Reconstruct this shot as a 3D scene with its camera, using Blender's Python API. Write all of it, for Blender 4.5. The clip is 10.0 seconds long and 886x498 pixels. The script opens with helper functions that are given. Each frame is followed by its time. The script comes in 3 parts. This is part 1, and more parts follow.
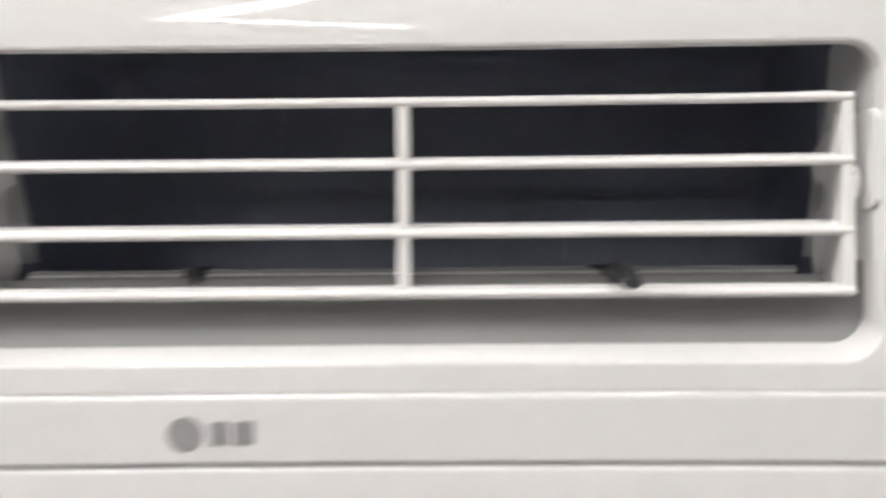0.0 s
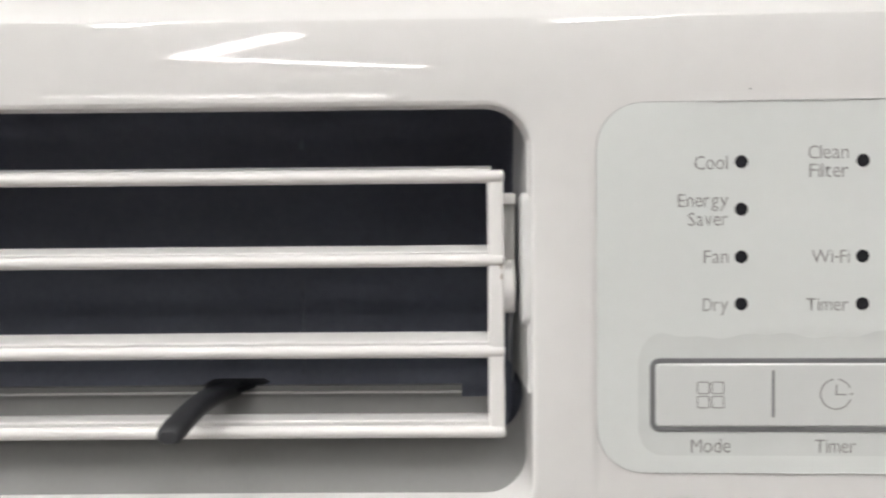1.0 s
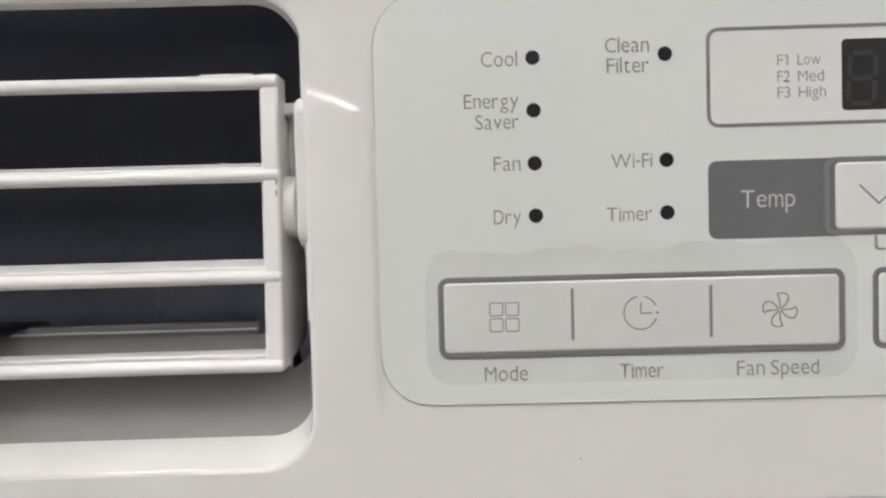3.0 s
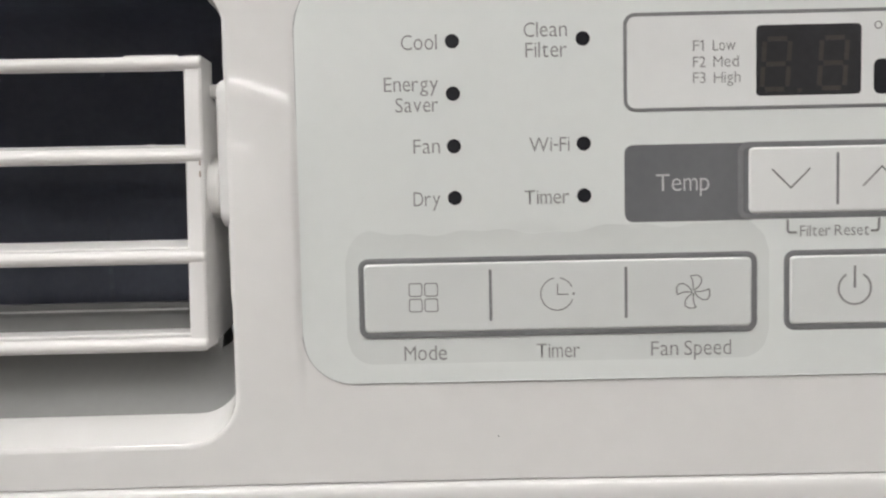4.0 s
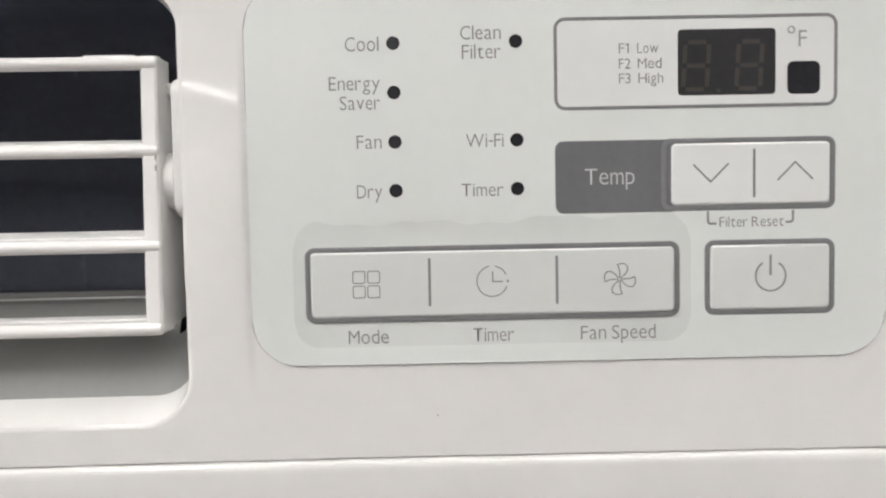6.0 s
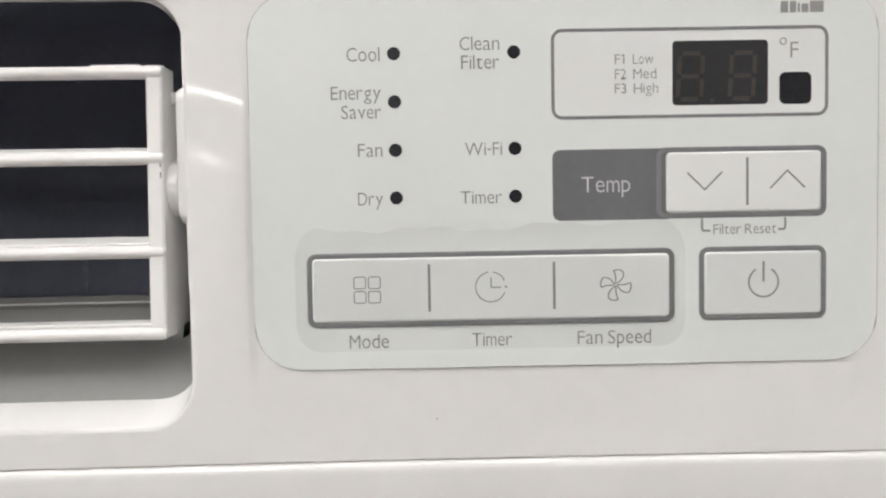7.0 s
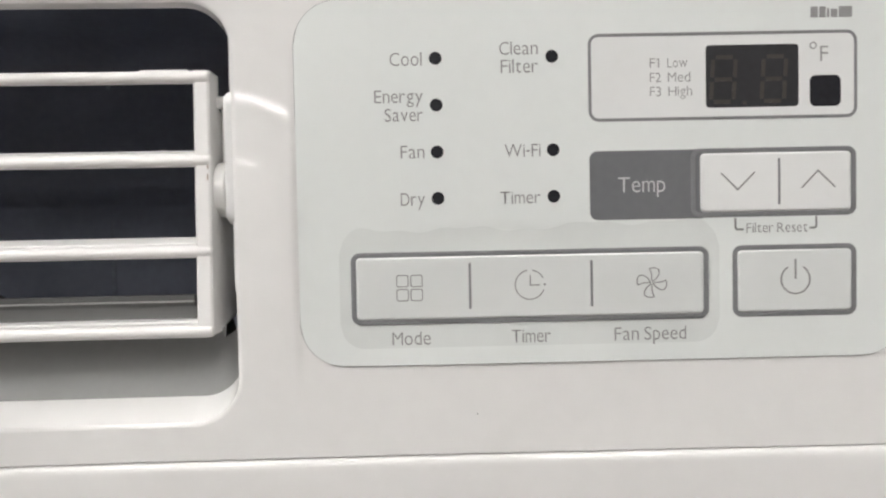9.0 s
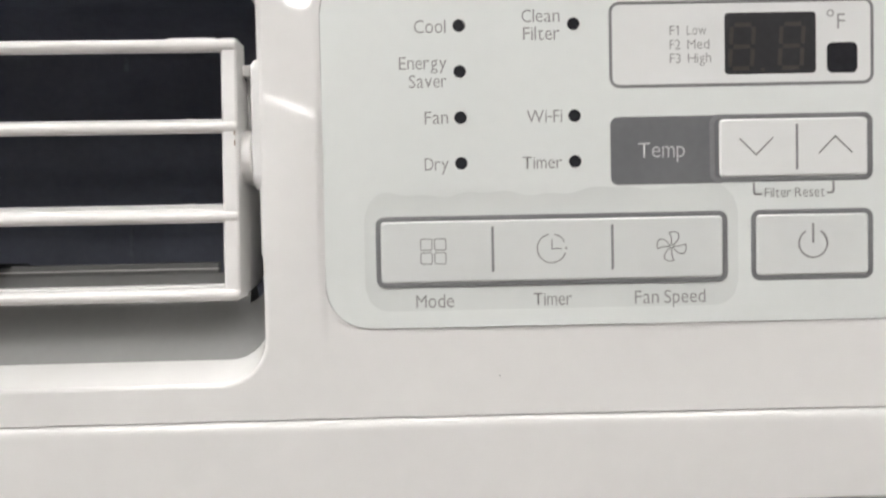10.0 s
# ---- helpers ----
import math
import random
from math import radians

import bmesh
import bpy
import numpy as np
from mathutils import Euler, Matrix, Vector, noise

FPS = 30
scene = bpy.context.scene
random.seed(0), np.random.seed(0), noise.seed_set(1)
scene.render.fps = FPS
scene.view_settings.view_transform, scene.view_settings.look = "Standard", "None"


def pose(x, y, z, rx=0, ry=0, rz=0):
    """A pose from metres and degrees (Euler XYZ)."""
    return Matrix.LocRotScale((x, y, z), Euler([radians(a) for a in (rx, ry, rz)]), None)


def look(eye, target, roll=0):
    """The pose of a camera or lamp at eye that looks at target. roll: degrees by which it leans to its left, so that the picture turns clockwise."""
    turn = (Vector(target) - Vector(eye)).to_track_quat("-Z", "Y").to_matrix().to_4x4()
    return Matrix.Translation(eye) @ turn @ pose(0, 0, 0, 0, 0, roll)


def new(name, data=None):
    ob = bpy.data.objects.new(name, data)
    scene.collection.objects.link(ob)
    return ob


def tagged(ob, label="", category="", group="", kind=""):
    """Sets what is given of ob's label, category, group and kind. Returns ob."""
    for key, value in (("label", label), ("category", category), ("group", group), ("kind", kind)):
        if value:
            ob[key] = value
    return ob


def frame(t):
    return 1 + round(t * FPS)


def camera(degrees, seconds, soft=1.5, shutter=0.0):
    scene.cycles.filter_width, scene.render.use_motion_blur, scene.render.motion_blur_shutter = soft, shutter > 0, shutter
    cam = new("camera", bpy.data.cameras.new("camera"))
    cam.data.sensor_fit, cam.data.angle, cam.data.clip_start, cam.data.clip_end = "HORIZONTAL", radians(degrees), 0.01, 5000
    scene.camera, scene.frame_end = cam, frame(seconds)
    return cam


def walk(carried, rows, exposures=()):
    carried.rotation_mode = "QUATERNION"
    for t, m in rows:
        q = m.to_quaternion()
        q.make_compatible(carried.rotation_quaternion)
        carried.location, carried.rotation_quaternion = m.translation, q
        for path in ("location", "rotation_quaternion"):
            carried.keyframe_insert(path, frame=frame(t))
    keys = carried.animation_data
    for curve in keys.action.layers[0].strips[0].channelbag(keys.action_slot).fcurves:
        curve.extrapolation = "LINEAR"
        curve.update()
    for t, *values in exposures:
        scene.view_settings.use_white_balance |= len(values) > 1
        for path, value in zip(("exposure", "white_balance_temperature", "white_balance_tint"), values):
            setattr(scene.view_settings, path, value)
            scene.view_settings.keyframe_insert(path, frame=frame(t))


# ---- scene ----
cam = camera(64.0, 10.0, soft=2.15, shutter=0.55)
# seconds, eye, target, roll
PATH = [
    (0, (-0.1757, -0.2353, 1.2042), (-0.2072, 0.2636, 1.1931), -0.51),
    (0.1, (-0.1557, -0.2237, 1.2103), (-0.1910, 0.2763, 1.1973), -0.40),
    (0.2, (-0.1410, -0.2142, 1.2165), (-0.1639, 0.2851, 1.2017), -0.31),
    (0.3, (-0.1214, -0.2071, 1.2178), (-0.1449, 0.2929, 1.2066), -0.06),
    (0.4, (-0.1031, -0.2011, 1.2167), (-0.1313, 0.2989, 1.2124), 0.01),
    (0.5, (-0.0910, -0.1922, 1.2176), (-0.1211, 0.3078, 1.2138), -0.05),
    (0.7, (-0.0741, -0.1831, 1.2242), (-0.1097, 0.3169, 1.2161), -0.14),
    (0.8, (-0.0697, -0.1788, 1.2266), (-0.0996, 0.3212, 1.2186), 0.16),
    (1, (-0.0638, -0.1730, 1.2338), (-0.0859, 0.3270, 1.2220), -0.49),
    (1.2, (-0.0535, -0.1681, 1.2347), (-0.0724, 0.3319, 1.2143), -0.60),
    (1.5, (-0.0410, -0.1649, 1.2288), (-0.0532, 0.3351, 1.2158), -0.56),
    (2, (-0.0242, -0.1596, 1.2244), (-0.0367, 0.3404, 1.2063), -1.05),
    (2.2, (-0.0221, -0.1592, 1.2208), (-0.0360, 0.3405, 1.2107), -1.08),
    (3.3, (-0.0134, -0.1536, 1.2140), (-0.0196, 0.3457, 1.1895), -1.57),
    (3.5, (-0.0090, -0.1547, 1.2158), (-0.0149, 0.3443, 1.1850), -1.47),
    (4, (-0.0019, -0.1567, 1.2129), (-0.0050, 0.3426, 1.1871), -1.19),
    (4.5, (0.0010, -0.1581, 1.2115), (-0.0009, 0.3412, 1.1862), -0.98),
    (5, (0.0024, -0.1604, 1.2134), (0.0053, 0.3389, 1.1860), -0.83),
    (5.5, (0.0085, -0.1632, 1.2102), (0.0092, 0.3363, 1.1877), -0.71),
    (5.7, (0.0096, -0.1644, 1.2099), (0.0114, 0.3350, 1.1858), -0.90),
    (6.8, (0.0098, -0.1704, 1.2121), (0.0133, 0.3290, 1.1874), -1.24),
    (7, (0.0094, -0.1697, 1.2107), (0.0137, 0.3298, 1.1899), -1.01),
    (7.5, (0.0097, -0.1686, 1.2089), (0.0124, 0.3310, 1.1907), -1.05),
    (8, (0.0100, -0.1695, 1.2101), (0.0125, 0.3301, 1.1911), -1.10),
    (8.5, (0.0058, -0.1719, 1.2104), (0.0094, 0.3279, 1.1955), -1.13),
    (9, (-0.0006, -0.1742, 1.2089), (0.0039, 0.3256, 1.1936), -1.16),
    (9.5, (-0.0025, -0.1761, 1.2084), (0.0003, 0.3235, 1.1898), -1.08),
    (10, (-0.0062, -0.1774, 1.1994), (-0.0028, 0.3224, 1.1863), -1.14),
]
EXPOSURES = [(0, 0.13), (0.5, 0.02), (1, -0.05), (1.5, -0.07), (2, -0.12), (3.5, -0.17), (4.5, -0.17), (5, -0.03), (5.5, 0.0), (7.5, 0.02), (9, 0.0), (10, 0.05)]
walk(cam, [(t, look(eye, target, roll)) for t, eye, target, roll in PATH], EXPOSURES)

# ---- world and light ----
world = bpy.data.worlds.new("world")
scene.world = world
world.use_nodes = True
world.node_tree.nodes["Background"].inputs[0].default_value = (0.9, 0.95, 1.0, 1)
world.node_tree.nodes["Background"].inputs[1].default_value = 0.05
LAMP_STRENGTH = 37.4


# ---- materials ----
def material(name, colour, rough=0.4, metal=0.0, grain=0.0, grain_size=400.0, stain=0.0, stain_size=25.0,
             bump=0.0, bump_size=900.0, coat=0.0, specular=0.5, emit=0.0):
    m = bpy.data.materials.new(name)
    m.use_nodes = True
    nt = m.node_tree
    b = nt.nodes["Principled BSDF"]
    b.inputs["Roughness"].default_value = rough
    b.inputs["Metallic"].default_value = metal
    b.inputs["Specular IOR Level"].default_value = specular
    b.inputs["Coat Weight"].default_value = coat
    b.inputs["Coat Roughness"].default_value = 0.06
    b.inputs["Base Color"].default_value = (*colour, 1)
    if emit:
        b.inputs["Emission Color"].default_value = (*colour, 1)
        b.inputs["Emission Strength"].default_value = emit
    if grain or stain or bump:
        geo = nt.nodes.new("ShaderNodeNewGeometry")
    col = None
    if grain or stain:
        base = nt.nodes.new("ShaderNodeRGB")
        base.outputs[0].default_value = (*colour, 1)
        col = base.outputs[0]
        for amount, size in ((grain, grain_size), (stain, stain_size)):
            if not amount:
                continue
            n = nt.nodes.new("ShaderNodeTexNoise")
            n.inputs["Scale"].default_value = size
            n.inputs["Detail"].default_value = 4.0
            nt.links.new(geo.outputs["Position"], n.inputs["Vector"])
            r = nt.nodes.new("ShaderNodeMapRange")
            r.inputs["From Min"].default_value, r.inputs["From Max"].default_value = 0.3, 0.7
            r.inputs["To Min"].default_value, r.inputs["To Max"].default_value = 1 - amount, 1 + amount
            nt.links.new(n.outputs["Fac"], r.inputs["Value"])
            mul = nt.nodes.new("ShaderNodeVectorMath")
            mul.operation = "SCALE"
            nt.links.new(col, mul.inputs[0])
            nt.links.new(r.outputs[0], mul.inputs["Scale"])
            col = mul.outputs[0]
        nt.links.new(col, b.inputs["Base Color"])
        rr = nt.nodes.new("ShaderNodeMapRange")
        rr.inputs["To Min"].default_value, rr.inputs["To Max"].default_value = rough * 0.85, min(1, rough * 1.2)
        nt.links.new(n.outputs["Fac"], rr.inputs["Value"])
        nt.links.new(rr.outputs[0], b.inputs["Roughness"])
    if bump:
        n2 = nt.nodes.new("ShaderNodeTexNoise")
        n2.inputs["Scale"].default_value = bump_size
        n2.inputs["Detail"].default_value = 3.0
        nt.links.new(geo.outputs["Position"], n2.inputs["Vector"])
        bp = nt.nodes.new("ShaderNodeBump")
        bp.inputs["Strength"].default_value = bump
        bp.inputs["Distance"].default_value = 0.0002
        nt.links.new(n2.outputs["Fac"], bp.inputs["Height"])
        nt.links.new(bp.outputs[0], b.inputs["Normal"])
    return m


GLOSS_WHITE = material("gloss_white_plastic", (0.803, 0.798, 0.788), 0.045, grain=0.012, grain_size=160, stain=0.012, stain_size=14, bump=0.012, bump_size=120)
LOUVER_WHITE = material("satin_white_plastic", (0.87, 0.862, 0.85), 0.3, grain=0.01, grain_size=300, stain=0.015, stain_size=40, bump=0.015, bump_size=500)
THROAT_WHITE = material("matt_white_plastic", (0.74, 0.74, 0.735), 0.5, grain=0.015, grain_size=500, stain=0.03, stain_size=30, bump=0.08, bump_size=1500)
FILM = material("panel_film", (0.755, 0.785, 0.771), 0.4, coat=0.18, grain=0.008, grain_size=300, stain=0.012, stain_size=20, bump=0.02, bump_size=160)
# same film a step darker: shade round the keys, put into the base colour
LOOSE_FILM_SHADE = material("loose_film_shade", (0.715, 0.743, 0.729), 0.16, grain=0.008, grain_size=300, stain=0.03, stain_size=40, bump=0.03, bump_size=160)
KEY_FILM = material("key_film", (0.705, 0.726, 0.717), 0.08, grain=0.008, grain_size=300, stain=0.015, stain_size=30, bump=0.015, bump_size=160)
BUTTON_WHITE = material("button_film", (0.80, 0.812, 0.806), 0.12, grain=0.008, grain_size=300, stain=0.012, stain_size=30, bump=0.02, bump_size=160)
KEY_FRAME = material("grey_print_under_gloss", (0.2, 0.204, 0.212), 0.3, coat=1.0, grain=0.06, grain_size=900, stain=0.05, stain_size=60)
GREY_LINE = material("grey_print", (0.215, 0.218, 0.225), 0.35, grain=0.06, grain_size=900, stain=0.05, stain_size=60)
GREY_TEXT = material("grey_lettering", (0.25, 0.25, 0.25), 0.4, grain=0.06, grain_size=900, stain=0.05, stain_size=60)
PALE_TEXT = material("pale_grey_lettering", (0.29, 0.29, 0.29), 0.4, grain=0.05, grain_size=900, stain=0.04, stain_size=60)
PALE_LINE = material("pale_grey_print", (0.205, 0.205, 0.205), 0.4, grain=0.05, grain_size=900, stain=0.04, stain_size=60)
GAP_SHADE = material("gap_shade_grey", (0.42, 0.42, 0.42), 0.5, grain=0.05, grain_size=500, stain=0.05, stain_size=60)
DARK_KEY = material("dark_grey_print", (0.168, 0.172, 0.18), 0.2, grain=0.03, grain_size=500, stain=0.05, stain_size=40)
LED_DARK = material("dark_lens", (0.022, 0.022, 0.026), 0.25, grain=0.1, grain_size=600, stain=0.1, stain_size=80)
SCREEN = material("smoked_screen", (0.027, 0.027, 0.03), 0.38, grain=0.1, grain_size=600, stain=0.1, stain_size=80)
SEGMENT = material("unlit_segment", (0.062, 0.056, 0.048), 0.3, grain=0.1, grain_size=600, stain=0.1, stain_size=80)
WHITE_TEXT = material("white_print", (0.55, 0.55, 0.55), 0.4, grain=0.02, grain_size=600, stain=0.03, stain_size=80)
BLACK = material("black_plastic", (0.022, 0.023, 0.027), 0.42, grain=0.15, grain_size=300, stain=0.2, stain_size=40, bump=0.1, bump_size=1200)
CHAMBER = material("charcoal_plastic", (0.25, 0.27, 0.335), 0.6, grain=0.06, grain_size=300, stain=0.12, stain_size=20, bump=0.1, bump_size=1200)
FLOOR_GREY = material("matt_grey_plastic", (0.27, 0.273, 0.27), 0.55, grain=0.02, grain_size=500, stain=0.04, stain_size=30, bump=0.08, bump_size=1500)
VANE = material("dark_vane_plastic", (0.28, 0.3, 0.36), 0.5, grain=0.15, grain_size=300, stain=0.2, stain_size=40)
LOGO_GREY = material("silver_grey_print", (0.34, 0.34, 0.34), 0.35, metal=0.2, grain=0.05, grain_size=500, stain=0.05, stain_size=60)
WALL_PAINT = material("wall_paint", (0.62, 0.615, 0.61), 0.7, grain=0.02, grain_size=60, stain=0.03, stain_size=2, bump=0.3, bump_size=200)
FLOOR_TILE = material("floor_vinyl", (0.17, 0.15, 0.142), 0.4, grain=0.05, grain_size=80, stain=0.06, stain_size=2)
CEILING_PAINT = material("ceiling_paint", (0.75, 0.75, 0.74), 0.8, grain=0.02, grain_size=60, stain=0.03, stain_size=2)
LAMP_BODY = material("lamp_white_metal", (0.8, 0.8, 0.8), 0.4, grain=0.01, grain_size=100, stain=0.02, stain_size=10)
LAMP_GLOW = material("lamp_diffuser", (1.0, 0.974, 0.95), 0.5, emit=LAMP_STRENGTH)

# ---- building helpers: the unit is drawn in millimetres from the first indicator lamp ----
ORIGIN = 1.25


def bowed(v):
    """Millimetres to metres; the front is gently bowed in plan."""
    x, y, z = v.x / 1000, v.y / 1000, v.z / 1000
    return Vector((x, y - 0.11 * min(0.0, x - 0.04) ** 2, ORIGIN + z))


def part(name, bm, mat, parent=None, label="", smooth=True, bow=True):
    bmesh.ops.recalc_face_normals(bm, faces=bm.faces)
    if bow:
        for v in bm.verts:
            v.co = bowed(v.co)
    me = bpy.data.meshes.new(name)
    bm.to_mesh(me)
    bm.free()
    me.materials.append(mat)
    if smooth:
        me.shade_smooth()
        me.set_sharp_from_angle(angle=radians(32))
    ob = new(name, me)
    if smooth and len(me.polygons) > 60:
        ob.modifiers.new("even_shading", "WEIGHTED_NORMAL").keep_sharp = True
    if parent:
        ob.parent = parent
        ob.matrix_parent_inverse = parent.matrix_world.inverted()
    if label:
        ob["label"] = label
    return ob


def box(bm, x0, x1, y0, y1, z0, z1, bevel=0.0, seg=2, nx=1):
    """A box, cut into nx pieces along x so that it can follow the bow."""
    xs = [x0 + (x1 - x0) * i / nx for i in range(nx + 1)]
    rings = []
    for x in xs:
        rings.append([bm.verts.new((x, y, z)) for y, z in ((y0, z0), (y1, z0), (y1, z1), (y0, z1))])
    made = []
    for a, b in zip(rings, rings[1:]):
        for i in range(4):
            made.append(bm.faces.new((a[i], a[(i + 1) % 4], b[(i + 1) % 4], b[i])))
    made += [bm.faces.new(rings[0][::-1]), bm.faces.new(rings[-1])]
    if bevel:
        bm.normal_update()
        edges = list({e for f in made for e in f.edges if len(e.link_faces) == 2 and e.calc_face_angle(0) > 0.5})
        bmesh.ops.bevel(bm, geom=edges, offset=bevel, segments=seg, profile=0.5, affect="EDGES")
    return bm


def rounded(x0, x1, z0, z1, r, n=6, nx=1, nz=1):
    """Rounded rectangle in the xz plane, counter-clockwise seen from the front, with its straight sides cut up."""
    pts = []
    for cx, cz, a0, m in ((x1 - r, z0 + r, -90, nz), (x1 - r, z1 - r, 0, nx), (x0 + r, z1 - r, 90, nz), (x0 + r, z0 + r, 180, nx)):
        arc = [(cx + r * math.cos(radians(a0 + 90 * i / n)), cz + r * math.sin(radians(a0 + 90 * i / n))) for i in range(n + 1)]
        pts += arc
        nxt = {-90: (x1, z1 - r), 0: (x0 + r, z1), 90: (x0, z0 + r), 180: (x1 - r, z0)}[a0]
        last = arc[-1]
        for i in range(1, m):
            pts.append((last[0] + (nxt[0] - last[0]) * i / m, last[1] + (nxt[1] - last[1]) * i / m))
    return pts


def loft(bm, loops, cap_first=False, cap_last=False, closed=True):
    rows = [[bm.verts.new(p) for p in loop] for loop in loops]
    n = len(rows[0])
    for a, b in zip(rows, rows[1:]):
        for i in range(n if closed else n - 1):
            bm.faces.new((a[i], a[(i + 1) % n], b[(i + 1) % n], b[i]))
    if cap_first:
        bm.faces.new(rows[0][::-1])
    if cap_last:
        bm.faces.new(rows[-1])
    return bm


def slab(x0, x1, z0, z1, r, front, back, edge=0.3, nx=6, steps=2):
    """A plate with rounded corners and a rounded front edge."""
    bm = bmesh.new()
    def at(inset, y):
        return [(x, y, z) for x, z in rounded(x0 + inset, x1 - inset, z0 + inset, z1 - inset, max(0.05, r - inset), 6, nx, 2)]
    turns = [radians(90 * i / steps) for i in range(steps + 1)]
    loft(bm, [at(0, back)] + [at(edge * (1 - math.cos(a)), front + edge * (1 - math.sin(a))) for a in turns], cap_first=True, cap_last=True)
    cuts = int((x1 - x0) / 4)
    for k in range(1, cuts):
        bmesh.ops.bisect_plane(bm, geom=bm.verts[:] + bm.edges[:] + bm.faces[:], plane_co=(x0 + (x1 - x0) * k / cuts + 0.01, 0, 0), plane_no=(1, 0, 0), dist=1e-4)
    return bm


def ring(x0, x1, z0, z1, r, width, front, back, nx=6, crown=0.0):
    """A frame line; crown: how far its middle is raised."""
    bm = bmesh.new()
    def at(k, y):
        w = width * k
        return [(x, y, z) for x, z in rounded(x0 + w, x1 - w, z0 + w, z1 - w, max(0.1, r - w), 6, nx, 2)]
    top = [(0, 0.0), (0.25, 0.72), (0.5, 1.0), (0.75, 0.72), (1, 0.0)] if crown else [(0, 0.0), (1, 0.0)]
    loft(bm, [at(0, back)] + [at(k, front - crown * h) for k, h in top] + [at(1, back)])
    return bm


def stroke(bm, pts, width, front, closed=False, thick=0.08):
    """A printed line: a thin raised ribbon along pts (x, z)."""
    pts = [Vector(p) for p in pts]
    n = len(pts)
    rows = []
    for i, p in enumerate(pts):
        a = pts[(i - 1) % n] if (closed or i) else p
        b = pts[(i + 1) % n] if (closed or i < n - 1) else p
        d1 = (p - a).normalized() if (p - a).length else (b - p).normalized()
        d2 = (b - p).normalized() if (b - p).length else d1
        d = (d1 + d2).normalized()
        nrm = Vector((-d.y, d.x)) * (width / 2) / max(0.5, d.dot(d2))
        rows.append([(p.x + nrm.x, front, p.y + nrm.y), (p.x - nrm.x, front, p.y - nrm.y), (p.x - nrm.x, front + thick, p.y - nrm.y), (p.x + nrm.x, front + thick, p.y + nrm.y)])
    if closed:
        rows.append(rows[0])
    loft(bm, rows, cap_first=not closed, cap_last=not closed)
    return bm


def disc(bm, cx, cz, r, front, back, n=24, edge=0.12):
    def at(rr, y):
        return [(cx + rr * math.cos(2 * math.pi * i / n), y, cz + rr * math.sin(2 * math.pi * i / n)) for i in range(n)]
    return loft(bm, [at(r, back), at(r, front + edge), at(r - edge, front)], cap_first=True, cap_last=True)


def arc(cx, cz, r, a0, a1, n=20):
    return [(cx + r * math.cos(radians(a0 + (a1 - a0) * i / n)), cz + r * math.sin(radians(a0 + (a1 - a0) * i / n))) for i in range(n + 1)]


def glyphs(text):
    cu = bpy.data.curves.new("lettering", "FONT")
    cu.body, cu.size, cu.resolution_u, cu.extrude = text, 1.0, 3, 0.0
    cu.offset = -0.007
    ob = bpy.data.objects.new("lettering", cu)
    scene.collection.objects.link(ob)
    bpy.context.view_layer.update()
    me = bpy.data.meshes.new_from_object(ob.evaluated_get(bpy.context.evaluated_depsgraph_get()))
    bpy.data.objects.remove(ob)
    bpy.data.curves.remove(cu)
    return me


_h = glyphs("H")
CAP = max(v.co.y for v in _h.vertices)


XH = max(v.co.y for v in glyphs("x").vertices)
TALL = 0.74     # height of the small letters against the capitals


def grown(c, y):
    """Small letters raised to the taller build of the print; capitals and figures stay."""
    if not c.islower() or y <= 0:
        return y
    mid = TALL * CAP
    top = CAP * 1.03
    if y <= XH:
        return y * mid / XH
    return mid + (y - XH) * (top - mid) / (ASC - XH)


ASC = max(v.co.y for v in glyphs("d").vertices)


def lettering(text, x0, x1, base, cap, front, mat, parent, label=""):
    """Printed words whose capitals stand from base to base + cap, fitted between x0 and x1."""
    bm = bmesh.new()
    pen, gap = 0.0, 0.085
    for c in text:
        if c == " ":
            pen += 0.2
            continue
        me = glyphs(c)
        pen += 0.12 if c == "1" else 0.0
        lift = 0.09 if c == "-" else 0.0
        lo, hi = min(v.co.x for v in me.vertices), max(v.co.x for v in me.vertices)
        start = len(bm.verts)
        bm.from_mesh(me)
        bm.verts.ensure_lookup_table()
        wide = {"m": 0.84, "o": 0.88, "e": 0.94, "d": 0.92, "p": 0.92, "C": 0.84, "D": 0.84, "M": 0.84, "T": 0.9, "g": 0.95}.get(c, 1.0)
        for v in bm.verts[start:]:
            v.co = Vector(((v.co.x - lo) * wide + pen, grown(c, v.co.y) + lift, 0))
        if c == "1":
            flag = [bm.verts.new((pen + dx, dy, 0)) for dx, dy in ((0.0, CAP), (0.0, CAP - 0.085), (-0.12, CAP - 0.16), (-0.12, CAP - 0.085))]
            bm.faces.new(flag)
        pen += (hi - lo) * wide + gap
    lo, hi = min(v.co.x for v in bm.verts), max(v.co.x for v in bm.verts)
    sx, sz = (x1 - x0) / (hi - lo), 1.07 * cap / CAP
    for v in bm.verts:
        v.co = Vector((x0 + (v.co.x - lo) * sx, front, base - 0.03 * cap + v.co.y * sz))
    return part("lettering", bm, mat, parent, label or "printed word " + text, smooth=False)


# ---- the room that closes the place ----
def plain_box(name, x0, x1, y0, y1, z0, z1, mat, parent=None):
    bm = bmesh.new()
    for v in bmesh.ops.create_cube(bm, size=1)["verts"]:
        v.co = Vector(((x0 + x1) / 2 + v.co.x * (x1 - x0), (y0 + y1) / 2 + v.co.y * (y1 - y0), (z0 + z1) / 2 + v.co.z * (z1 - z0)))
    return part(name, bm, mat, parent, smooth=False, bow=False)


